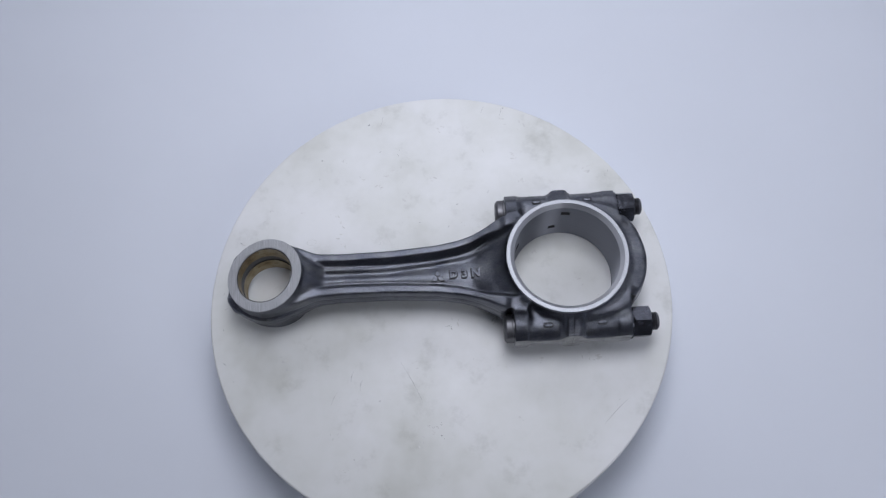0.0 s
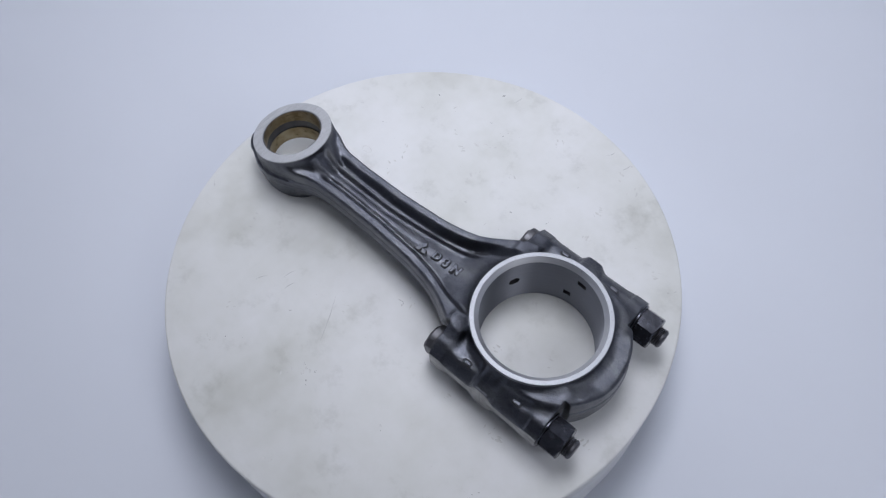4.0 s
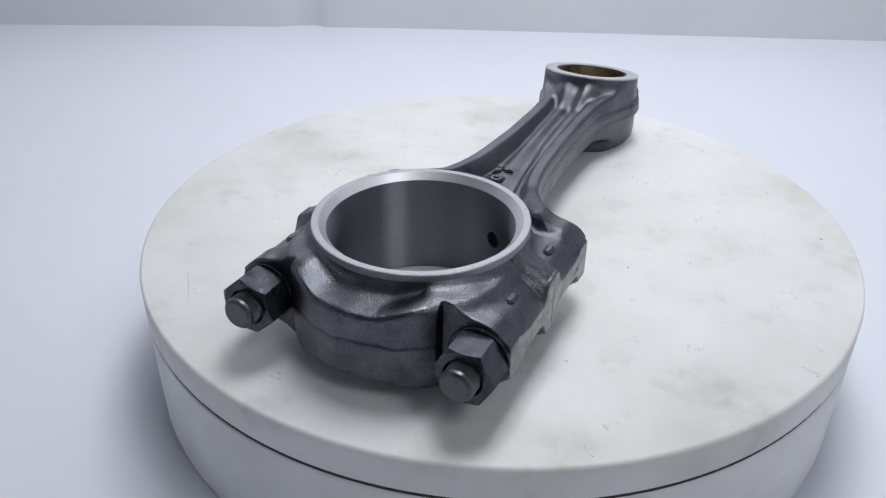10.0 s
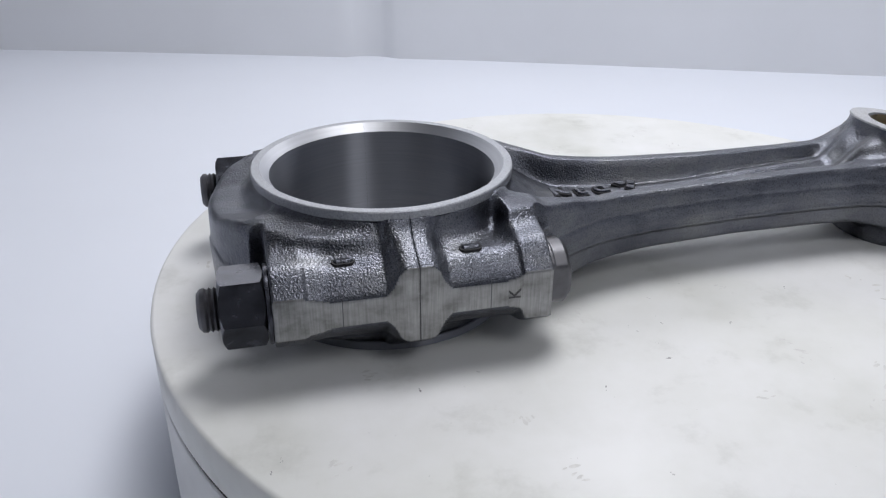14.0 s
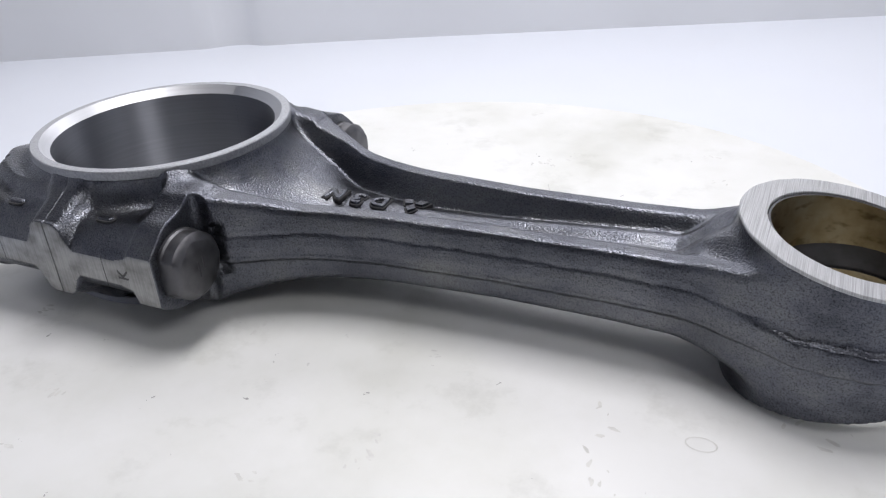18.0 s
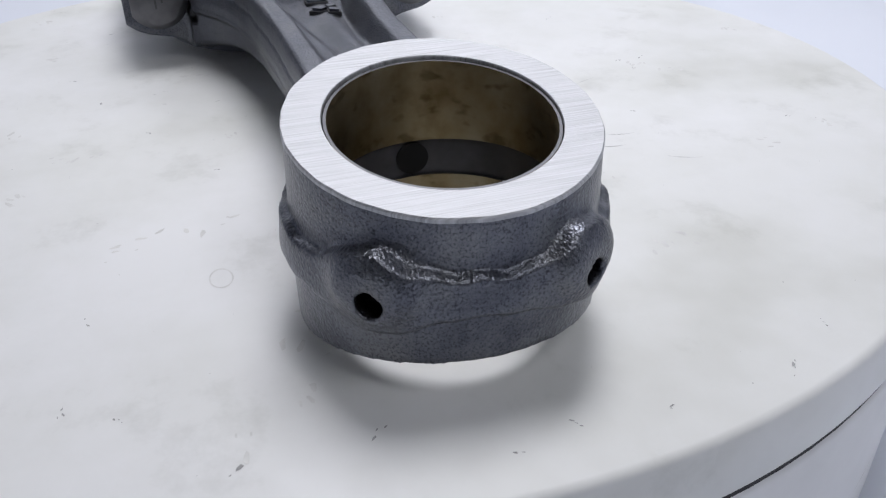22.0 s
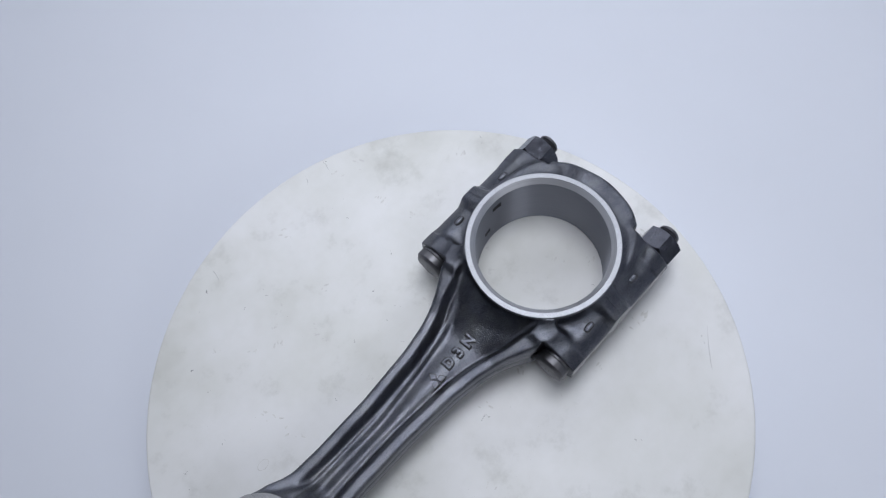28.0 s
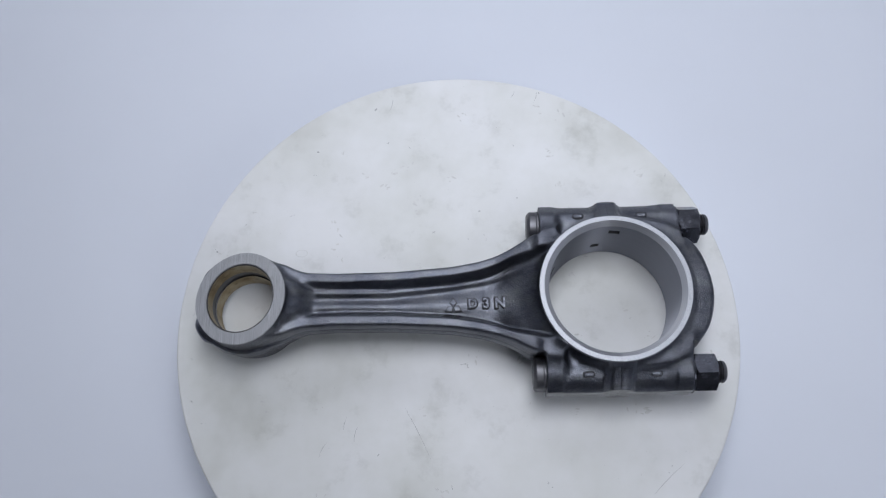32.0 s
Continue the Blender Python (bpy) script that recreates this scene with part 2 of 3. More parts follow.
def setting(name, bm, mat, label):
    ob = part(name, bm, mat)
    return tagged(ob, label, "", "", "structure")


setting("floor", box(bmesh.new(), -0.85, 0.85, -0.95, BACK_Y + 0.015, FLOOR_Z - 0.01, FLOOR_Z), SHEET, "smooth bluish white backdrop sheet under the turntable")
bm = bmesh.new()
PLAN = ((-0.87, 0.478), (-0.5, 0.507), (-0.32, 0.519), (-0.25, 0.5225), (-0.24, 0.5235), (-0.232, 0.527), (-0.224, 0.5305), (-0.215, 0.532), (-0.205, 0.532), (-0.199, 0.5305), (-0.193, 0.5275), (-0.186, 0.526), (-0.17, 0.5265), (-0.12, 0.529), (-0.06, 0.53), (0.87, 0.53))
rows = [[bm.verts.new((x, y + d, z)) for x, y in PLAN] for d, z in ((0.0, FLOOR_Z), (0.0, 0.86), (0.015, 0.86), (0.015, FLOOR_Z))]
for a in range(4):
    for k in range(len(PLAN) - 1):
        bm.faces.new((rows[a][k], rows[a][k + 1], rows[(a + 1) % 4][k + 1], rows[(a + 1) % 4][k]))
for k in (0, -1):
    bm.faces.new([r[k] for r in rows])
bmesh.ops.recalc_face_normals(bm, faces=bm.faces)
for f in bm.faces:
    f.smooth = abs(f.normal.y) > 0.5
for e in bm.edges:
    e.smooth = e.calc_face_angle(0) < 0.5
setting("wall_back", bm, CLOTH, "pale grey-white back wall of a light tent")
for n, x in (("wall_left", -0.86), ("wall_right", 0.85)):
    setting(n, box(bmesh.new(), x, x + 0.01, -0.95, BACK_Y, FLOOR_Z - 0.01, 0.86), CLOTH, "white cloth side wall of a light tent")
# unseen front and ceiling, added grey so the steel mirrors less light
setting("wall_front", box(bmesh.new(), -0.85, 0.85, -0.96, -0.95, FLOOR_Z - 0.01, 0.86), FRONT, "unseen front wall, greyed to tone reflections in the steel")
setting("ceiling", box(bmesh.new(), -0.86, 0.86, -0.96, BACK_Y + 0.012, 0.86, 0.87), DIM, "unseen ceiling, dark grey to dim reflections in the steel")

# ---- turntable ----
R_PLATE = 0.1607
turntable = tagged(new("turntable"), "round white turntable with a stained marble-like top plate", "turntable")
turntable.location = (0, 0, FLOOR_Z)
lift = -FLOOR_Z
R_DRUM = R_PLATE
drum = part("drum", lathe([(0, 0), (R_DRUM - 0.0012, 0), (R_DRUM - 0.0003, 0.0008), (R_DRUM, 0.002), (R_DRUM, lift - 0.0172), (R_DRUM - 0.0003, lift - 0.0164), (R_DRUM - 0.001, lift - 0.016), (0, lift - 0.016)], 192, sharp=50), DRUM, turntable, "white drum base with faint scratches")
part("seam", lathe([(0, lift - 0.0161), (R_DRUM - 0.0007, lift - 0.0163), (R_DRUM - 0.0007, lift - 0.0147), (0, lift - 0.0149)], 128), SEAM_AND_SHADE, turntable, "dark gap between plate and drum")


def drum_scratch(deg, z, length, tilt, width):
    """A thin grey mark lying on the drum's side."""
    bm = bmesh.new()
    rows = []
    for i in range(13):
        s = i / 12 - 0.5
        a = radians(deg) + s * length * math.cos(tilt) / R_DRUM
        h = z + s * length * math.sin(tilt) + 0.0004 * math.sin(9 * s + deg)
        wd = width * (1 - 3.6 * s * s) * random.uniform(0.6, 1.2)
        rows.append([bm.verts.new(((R_DRUM + 0.00006) * math.cos(a), (R_DRUM + 0.00006) * math.sin(a), h + k * wd)) for k in (-0.5, 0.5)])
    for p, q in zip(rows, rows[1:]):
        bm.faces.new((p[0], q[0], q[1], p[1]))
    bmesh.ops.recalc_face_normals(bm, faces=bm.faces)
    return part("scratch", bm, FAINT, drum, "faint grey scratch")


random.seed(4)
for deg, z, length, tilt in ((-38, 0.018, 0.012, 0.4), (-42, 0.012, 0.009, 1.1), (-33, 0.026, 0.007, 0.2), (-47, 0.024, 0.006, 2.2), (-29, 0.014, 0.010, 0.9), (-60, 0.03, 0.005, 0.1), (-120, 0.028, 0.008, 0.3), (-100, 0.02, 0.006, 2.6)):
    drum_scratch(deg, z, length, tilt, 0.0005)
random.seed(1)
bm = lathe([(0, -0.015), (R_PLATE - 0.0015, -0.015), (R_PLATE - 0.0003, -0.0143), (R_PLATE, -0.0135), (R_PLATE, -0.0014), (R_PLATE - 0.0004, -0.0005), (R_PLATE - 0.0014, 0), (0, 0)], 192, sharp=50)
for q in bm.verts:
    if q.co.z > -0.0016 and math.hypot(q.co.x, q.co.y) > 0.1:
        n = noise.noise(q.co * 90) + 0.6 * noise.noise(q.co * 260)
        q.co.x, q.co.y = q.co.x * (1 - 0.0012 * max(0, n)), q.co.y * (1 - 0.0012 * max(0, n))
plate = part("plate", bm, PLATE, turntable, "turning white top plate with grey stains and scuffs")

# ---- connecting rod ----
MID = 0.02175  # height of the rod's middle plane over the plate
BIG = (0.0858, 0.0065)  # centre of the big end on the plate
rod = tagged(new("connecting_rod"), "dark forged steel connecting rod lying flat on the turntable", "connecting rod")
A0, A1 = 0.0345, 0.0398  # big bore and the ring round it


def smin(a, b, k):
    h = np.clip(0.5 + 0.5 * (b - a) / k, 0, 1)
    return b + (a - b) * h - k * h * (1 - h)


def smax(a, b, k):
    return -smin(-a, -b, k)


def step(a, b, x):
    s = np.clip((x - a) / (b - a), 0, 1)
    return s * s * (3 - 2 * s)


def forging(cell):
    """The rod's solid in millimetres: big end at the origin, small end at u = -200, z up from the middle plane; negative inside."""
    u = np.arange(-234, 60 + cell, cell, dtype=np.float32)[:, None, None]
    v = np.arange(-57, 57 + cell, cell, dtype=np.float32)[None, :, None]
    z = np.arange(-23, 23 + cell, cell, dtype=np.float32)[None, None, :]
    w, av = np.abs(z), np.abs(v)
    # shank with two flanges and a ribbed web
    hw = np.interp(u, [-190, -178, -172, -166, -149, -117, -86, -71, -62, -55, -50, -45, -40, -30], [22, 20, 17, 15.2, 14.4, 14.7, 16.8, 19.3, 22.0, 25.0, 27.8, 30.8, 33.5, 36]).astype(np.float32)
    hh = np.interp(u, [-185, -174, -164, -120, -80, -62, -52, -44, -37, -30], [14, 12.3, 10.6, 10.2, 10.4, 11.3, 13, 14.9, 16, 16.4]).astype(np.float32)
    taps = np.exp(-np.linspace(-2, 2, int(9 / cell) | 1) ** 2)
    soft = lambda a: np.convolve(np.pad(a.ravel(), len(taps) // 2, "edge"), taps / taps.sum(), "valid").astype(np.float32)[:, None, None]
    hw, hh = soft(hw), soft(hh)
    vc = np.interp(u, [-160, -121, -90, -67, -50], [1.0, 1.2, 4.5, 7.6, 12]).astype(np.float32)
    vl = np.maximum(hw - 6.4, 6)
    s = np.where(v > vc, (v - vc) / np.maximum(vl - vc, 1), (vc - v) / (vc + vl))
    ridge = np.sin(np.pi * np.clip(s, 0.001, 0.999)) ** 2
    web = 1.3 + 1.7 * ridge * step(-44, -60, u)
    web = web + 9.0 * step(-64, -38, u) + 3.6 * step(-90, -165, u) + 9 * step(-160, -174, u)
    g = step(-56, -38, u)
    inner = step(9.2 + 4.6 * g, 4.2 + 3.8 * g, hw - av)
    top = web + (hh - web) * inner
    jag = 0.3 * np.sin(u * 0.31) + 0.22 * np.sin(u * 0.83 + 1.0) + 0.12 * np.sin(u * 2.1 + 2.0)
    flash = 0.85 * step(-5.0, -4.2, z) - 0.4 * np.exp(-((z - 3.8 + 0.5 * jag) / 0.5) ** 2) + 0.3 * step(0.9, 0.3, np.abs(z + 3.4))
    top = top + np.where(z < 0, 0.8, -0.8 * step(-52, -64, u)) * inner
    # the flanges flare at the bolt seats, the groove between them does not
    hw = hw - step(9.5, 6.5, w) * np.maximum(hw - 30.6, 0)
    shank = smax((w - top) * 0.75, (av - (hw + 0.6 - 0.11 * w + flash)), 1.8)
    shank = np.maximum(shank, np.maximum(u + 30, -195 - u))
    # big end: a ring that spreads towards the middle plane
    r = np.sqrt(u * u + v * v)
    hub = smax((r - (39.3 + 3.4 * step(18, 3, w))) * 0.94, w - 19.6, 1.0)
    rb = np.sqrt((u - 12.0) ** 2 + v * v)
    trim = 0.42 * step(0.5, -0.3, z - 1.8 - 0.5 * np.sin(v * 0.22) - 0.35 * np.sin(v * 0.61 + 1))
    belt = smax(smax(rb - (41.5 + trim - 0.03 * w), w - 13.0 - 3.2 * step(9, 24, av) + 0.1 * (rb - 38), 2.2), 6 - u, 3.0)
    d = smin(hub, belt, 4.5)
    d = smin(d, shank, 8.0)
    rq = (np.abs(av - 41.6) ** 2.4 + w ** 2.4) ** (1 / 2.4)
    fat = 0.9 * (step(-27.5, -30, u) + step(28, 30.5, u)) - 0.4
    lug = smax(rq - (11.3 + 0.8 * fat), np.abs(u - 0.5) - 37.7, 1.0)
    d = smin(d, lug, 5.5)
    rib = smax(np.abs(u) - 5.2, (w - 11.2 - 0.55 * np.maximum(51 - av, 0)) * 0.87, 3.0)
    rib = np.maximum(smax(rib, 25 - av, 1), w - 20)
    d = smin(d, rib, 4.6)
    # shoulders between the flanges and the lugs
    web2 = smax(np.abs(u + 33.4) - 3.6, (w - 7.8 - 0.43 * (50 - av)) * 0.9, 2.2)
    web2 = smax(np.maximum(web2, 28 - av), w - 15.2, 2.2)
    d = smin(d, web2, 6.5)
    # the cap's ears between belt and nut seats
    ear = smax(np.abs(u - 33.0) - 5.0, (w - 7.2 - 0.40 * (50 - av)) * 0.9, 3.0)
    ear = smax(smax(ear, 24 - av, 4.0), w - 16.0, 3.0)
    d = smin(d, ear, 5.5)
    # small end, its faces tapering towards the tip
    p = u + 200
    rs = np.sqrt(p * p + v * v)
    face = np.where(z > 0, z - 15.6, -z - 18.0) - 0.185 * p
    th = np.arctan2(v, p)
    near = np.exp(-((np.abs(th - radians(140)) / 0.27) ** 2)) + np.exp(-((np.abs(th + radians(149)) / 0.27) ** 2))
    wave = 0.3 * np.sin(th * 9) + 0.25 * np.sin(th * 23 + 1)
    up, low = 2.0 + 4.2 * near + wave, -4.6 - 2.6 * near + 0.7 * wave
    belt_s = step(0.5, -0.3, z - up) * step(-0.5, 0.3, z - low)
    eye_end = rs - (25.7 - 0.02 * w + 0.6 * step(2, -5, z) + (1.75 + 1.2 * near) * belt_s)
    eye_end = eye_end + 0.5 * np.exp(-((z - low) / 0.5) ** 2)
    for deg in (140.0, 211.0):
        cu, sv = math.cos(radians(deg)), math.sin(radians(deg))
        along = p * cu + v * sv
        off = np.sqrt((p * sv - v * cu) ** 2 * 0.42 + (z * 0.86 - 0.3) ** 2)
        boss = smax(off - 5.7 + 0.22 * np.maximum(along - 22, 0), along - 29.9, 2.2)
        eye_end = smin(eye_end, np.maximum(boss, 8 - along), 2.0)
    d = smin(d, np.maximum(eye_end, face * 0.983), 4.0)
    d = np.maximum(d, np.where(u < -174, face * 0.983, -99))
    # the lugs fall away to the milled pads, but for the rib across the split
    slope = 5.0 + 0.95 * (52.3 - av) + 9 * step(8.5, 5.5, np.abs(u)) + 0.9 * step(28.3, 29.8, np.abs(u - 0.5)) + np.where(z < 0, 3.2 * step(-28, -30, u), 0)
    lugs = np.where((np.abs(u) < 39) & (av > 36), (w - slope) * 0.725, -99)
    d = smax(d, lugs, 1.4)
    # the pebbled skin that shot-blasting leaves
    skin = np.random.default_rng(5).standard_normal(d.shape, np.float32)
    d = d + 0.016 * skin
    # machined away: side pads, bolt seats, bores, oil holes
    d = np.maximum(d, av - 52.3)
    d = np.maximum(d, -smax(28.2 - av, 38.2 - u, 0.6))
    d = np.maximum(d, -smax(32.4 - av, u + 37.2, 2.4))
    d = np.maximum(d, 37.0 - r)
    d = np.maximum(d, 19.3 - rs)
    for deg in (140.0, 211.0):
        cu, sv = math.cos(radians(deg)), math.sin(radians(deg))
        along = p * cu + v * sv
        d = np.maximum(d, -np.maximum(np.sqrt((p * sv - v * cu) ** 2 + (z + 1.6) ** 2) - 2.2, 17 - along))
    return d, u, v, z


def surface(f, origin, cell):
    """The zero surface of a grid, as vertices and quads (one vertex a cell, in the middle of its crossings)."""
    inside = f < 0
    nx, ny, nz = f.shape
    acc = np.zeros((nx - 1, ny - 1, nz - 1, 3), np.float32)
    cnt = np.zeros((nx - 1, ny - 1, nz - 1), np.float32)
    sl = lambda o, n: slice(o, n - 1 + o)
    for axis in range(3):
        a = [(o, q) for o in (0, 1) for q in (0, 1)]
        others = [k for k in range(3) if k != axis]
        for o, q in a:
            lo, hi = [None] * 3, [None] * 3
            lo[axis], hi[axis] = slice(0, f.shape[axis] - 1), slice(1, f.shape[axis])
            lo[others[0]] = hi[others[0]] = sl(o, f.shape[others[0]])
            lo[others[1]] = hi[others[1]] = sl(q, f.shape[others[1]])
            fa, fb = f[tuple(lo)], f[tuple(hi)]
            cross = inside[tuple(lo)] != inside[tuple(hi)]
            idx = np.nonzero(cross)
            ta = fa[idx] / (fa[idx] - fb[idx])
            acc[(*idx, axis)] += ta
            acc[(*idx, others[0])] += o
            acc[(*idx, others[1])] += q
            cnt[idx] += 1
    cells = np.nonzero(cnt)
    ids = np.full(cnt.shape, -1, np.int64)
    ids[cells] = np.arange(len(cells[0]))
    verts = (np.stack(cells, -1) + acc[cells] / cnt[cells][:, None]) * cell + np.array(origin)
    quads = []
    for axis in range(3):
        b, c = [(1, 2), (2, 0), (0, 1)][axis]
        lo, hi = [slice(None)] * 3, [slice(None)] * 3
        lo[axis], hi[axis] = slice(0, f.shape[axis] - 1), slice(1, f.shape[axis])
        for k in (b, c):
            lo[k] = hi[k] = slice(1, f.shape[k] - 1)
        ia, ib = inside[tuple(lo)], inside[tuple(hi)]
        idx = np.array(np.nonzero(ia != ib))
        flip = ia[tuple(idx)]
        base = idx.copy()
        base[b] += 1
        base[c] += 1

        def at(db, dc):
            q = base.copy()
            q[b] -= db
            q[c] -= dc
            return ids[tuple(q)]
        q = np.stack([at(1, 1), at(0, 1), at(0, 0), at(1, 0)], -1)
        q[~flip] = q[~flip][:, ::-1]
        quads.append(q)
    return verts, np.concatenate(quads)


def solid_part(name, verts, quads, parent, label, mats, slot):
    me = bpy.data.meshes.new(name)
    me.vertices.add(len(verts))
    me.vertices.foreach_set("co", verts.astype(np.float32).ravel())
    me.loops.add(quads.size)
    me.loops.foreach_set("vertex_index", quads.astype(np.int32).ravel())
    me.polygons.add(len(quads))
    me.polygons.foreach_set("loop_start", np.arange(0, quads.size, 4, dtype=np.int32))
    me.polygons.foreach_set("use_smooth", np.ones(len(quads), bool))
    for m in mats:
        me.materials.append(m)
    me.polygons.foreach_set("material_index", slot.astype(np.int32))
    me.update(calc_edges=True)
    ob = new(name, me)
    ob.parent = parent
    return tagged(ob, label)


CELL = 0.5
field, gu, gv, gw = forging(CELL)
for name, side, label in (("rod_body", 1, "forged I-section shank with small end and upper half of big end"), ("bearing_cap", -1, "forged bearing cap bolted to the big end")):
    cut = np.maximum(field, (gu - 0.12) if side > 0 else (-0.12 - gu))
    keep = (gu[:, 0, 0] < 2) if side > 0 else (gu[:, 0, 0] > -2)
    f = cut[keep]
    verts, quads = surface(f, (gu[keep][0, 0, 0], gv[0, 0, 0], gw[0, 0, 0]), CELL)
    mid = verts[quads].mean(1)
    p = mid[:, 0] + 200
    slot = np.zeros(len(quads))
    slot[np.abs(mid[:, 1]) > 52.15] = 1
    slot[(mid[:, 0] < -172) & (np.where(mid[:, 2] > 0, mid[:, 2] - 15.6, -mid[:, 2] - 18.0) - 0.185 * p > -0.12)] = 2
    solid_part(name, verts / 1000, quads, rod, label, (FORGED, MILLED, FACED), slot)
del field


def bore_half(a0, a1, holes):
    """Half of the machined big bore: face, chamfer and a bored wall with its notches and oil hole."""
    bm = bmesh.new()
    t, c = 0.02175, 0.0026
    n = 360
    heights = np.linspace(-t + 0.0006, t - c, 130)
    cols = []
    for i in range(n + 1):
        a = radians(a0 + (a1 - a0) * i / n)
        ring = [(A1 - 0.0026, -0.0190), (A1 - 0.0003, -0.0190), (A1, -0.0193), (A1, -t + 0.0003), (A1 - 0.0003, -t), (A0 + 0.0006, -t), (A0, -t + 0.0006)]
        for z in heights[1:-1]:
            r = A0
            for ha, hz, du, dz, depth, is_round in holes:
                da, dzz = (a - radians(ha)) * A0 / du, (z - hz) / dz
                hit = math.hypot(da, dzz) < 1 if is_round else (abs(da) < 1 and abs(dzz) < 1)
                if hit:
                    r = A0 + depth
            ring.append((r, z))
        ring += [(A0, t - c), (A0 + c, t), (A1 - 0.0003, t), (A1, t - 0.0003), (A1, 0.0193), (A1 - 0.0003, 0.0190), (A1 - 0.0026, 0.0190)]
        cols.append([bm.verts.new((r * math.cos(a), r * math.sin(a), z)) for r, z in ring])
    k = len(cols[0])
    for i in range(n):
        for j in range(k):
            bm.faces.new((cols[i][j], cols[i][(j + 1) % k], cols[i + 1][(j + 1) % k], cols[i + 1][j]))
    bmesh.ops.recalc_face_normals(bm, faces=bm.faces)
    for f in bm.faces:
        f.smooth = True
        c3 = f.calc_center_median()
        rad = math.hypot(c3.x, c3.y)
        f.material_index = 0 if -t + 0.0003 < c3.z < t - c else 3 if t - c < c3.z < t - 0.0001 and rad < A0 + c else 1
        if rad > A0 + 0.0003 and abs(c3.z) < t - c - 0.0005 and rad < A1 - 0.0004:
            f.material_index = 2
    for e in bm.edges:
        if len(e.link_faces) == 2 and e.calc_face_angle(0) > radians(25):
            e.smooth = False
    return bm


for a0, a1, holes, label in ((90.03, 269.97, [(152.8, 0.0, 0.0032, 0.0032, 0.003, True), (98, -0.0092, 0.0022, 0.0021, 0.0016, False)], "bored upper half of the big end with an oil hole"),
                             (-89.97, 89.97, [(84.5, 0.0108, 0.0028, 0.0021, 0.0016, False)], "bored lower half of the big end with a notch")):
    ob = part("bearing_seat", bore_half(a0, a1, holes), BORED, rod, label)
    ob.data.materials.append(RING)
    ob.data.materials.append(DARK)
    ob.data.materials.append(CHAMFER)

# bronze bushings, cut to the taper of the small end
SMALL = -0.2


def bushing(z0, z1, tilt0, tilt1, sign):
    """A thin bronze sleeve; its outer end follows the small end's taper, a little short of the face on the shank side."""
    pr = [(0.0185, z0), (0.0190, z0), (0.0190, z1), (0.0185, z1)]
    bm = lathe(pr, 128, closed=True)
    for v in bm.verts:
        s = (v.co.z - z0) / (z1 - z0)
        v.co.z += v.co.x * (tilt0 * (1 - s) + tilt1 * s)
        v.co.x += SMALL
    for f in bm.faces:
        f.normal_update()
        f.material_index = 1 if abs(f.normal.z) > 0.8 else 0
    return bm


for ends in ((0.0036, 0.0154, 0.0, 0.172, 1), (-0.0036, -0.0172, 0.0, -0.155, -1)):
    sleeve = part("bushing", bushing(*ends), BRONZE, rod, "polished bronze bushing with oil stains")
    sleeve.data.materials.append(HEAD)
bm = lathe([(0.0192, -0.0045), (0.0192, 0.0045), (0.0205, 0.0045), (0.0205, -0.0045)], 128, closed=True)
bmesh.ops.translate(bm, vec=(SMALL, 0, 0), verts=bm.verts)
part("oil_groove", bm, GROOVE, rod, "dark oil groove between the bushings")


def face_ring(z, sign):
    """The ground face of the small end, its rim slightly nicked."""
    n = 180
    bm = bmesh.new()
    cols = []
    for i in range(n):
        a = 2 * math.pi * i / n
        q = Vector((math.cos(a) * 3, math.sin(a) * 3, sign * 5))
        ro = (0.0256 if sign > 0 else 0.0249) + 0.00018 * noise.noise(q * 2.2) - 0.0004 * max(0, noise.noise(q * 7) - 0.42)
        pr = [(0.0192, -0.0008), (0.0192, -0.0002), (0.0193, 0), (ro - 0.0002, 0), (ro, -0.0003), (ro, -0.0008)]
        cols.append([bm.verts.new((r * math.cos(a) + SMALL, r * math.sin(a), sign * (z + h + 0.185 * r * math.cos(a)))) for r, h in pr])
    for i in range(n):
        p, q = cols[i], cols[(i + 1) % n]
        for j in range(5):
            bm.faces.new((p[j], q[j], q[j + 1], p[j + 1]))
    bmesh.ops.recalc_face_normals(bm, faces=bm.faces)
    return bm


part("small_end_face", face_ring(0.01587, 1), FACED, rod, "bright ground steel face with straight grinding marks")
part("small_end_face", face_ring(0.01827, -1), FACED, rod, "bright ground steel face with straight grinding marks")
# oil hole through the groove towards the shank, its shade a black disc
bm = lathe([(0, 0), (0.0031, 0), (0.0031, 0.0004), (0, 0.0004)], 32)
hole = part("oil_hole_shade", bm, HOLE_SHADE, rod, "black disc for the shade in the groove's oil hole")
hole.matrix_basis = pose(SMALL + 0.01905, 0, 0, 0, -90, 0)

# bolts and nuts
BOLT_V = 0.0416


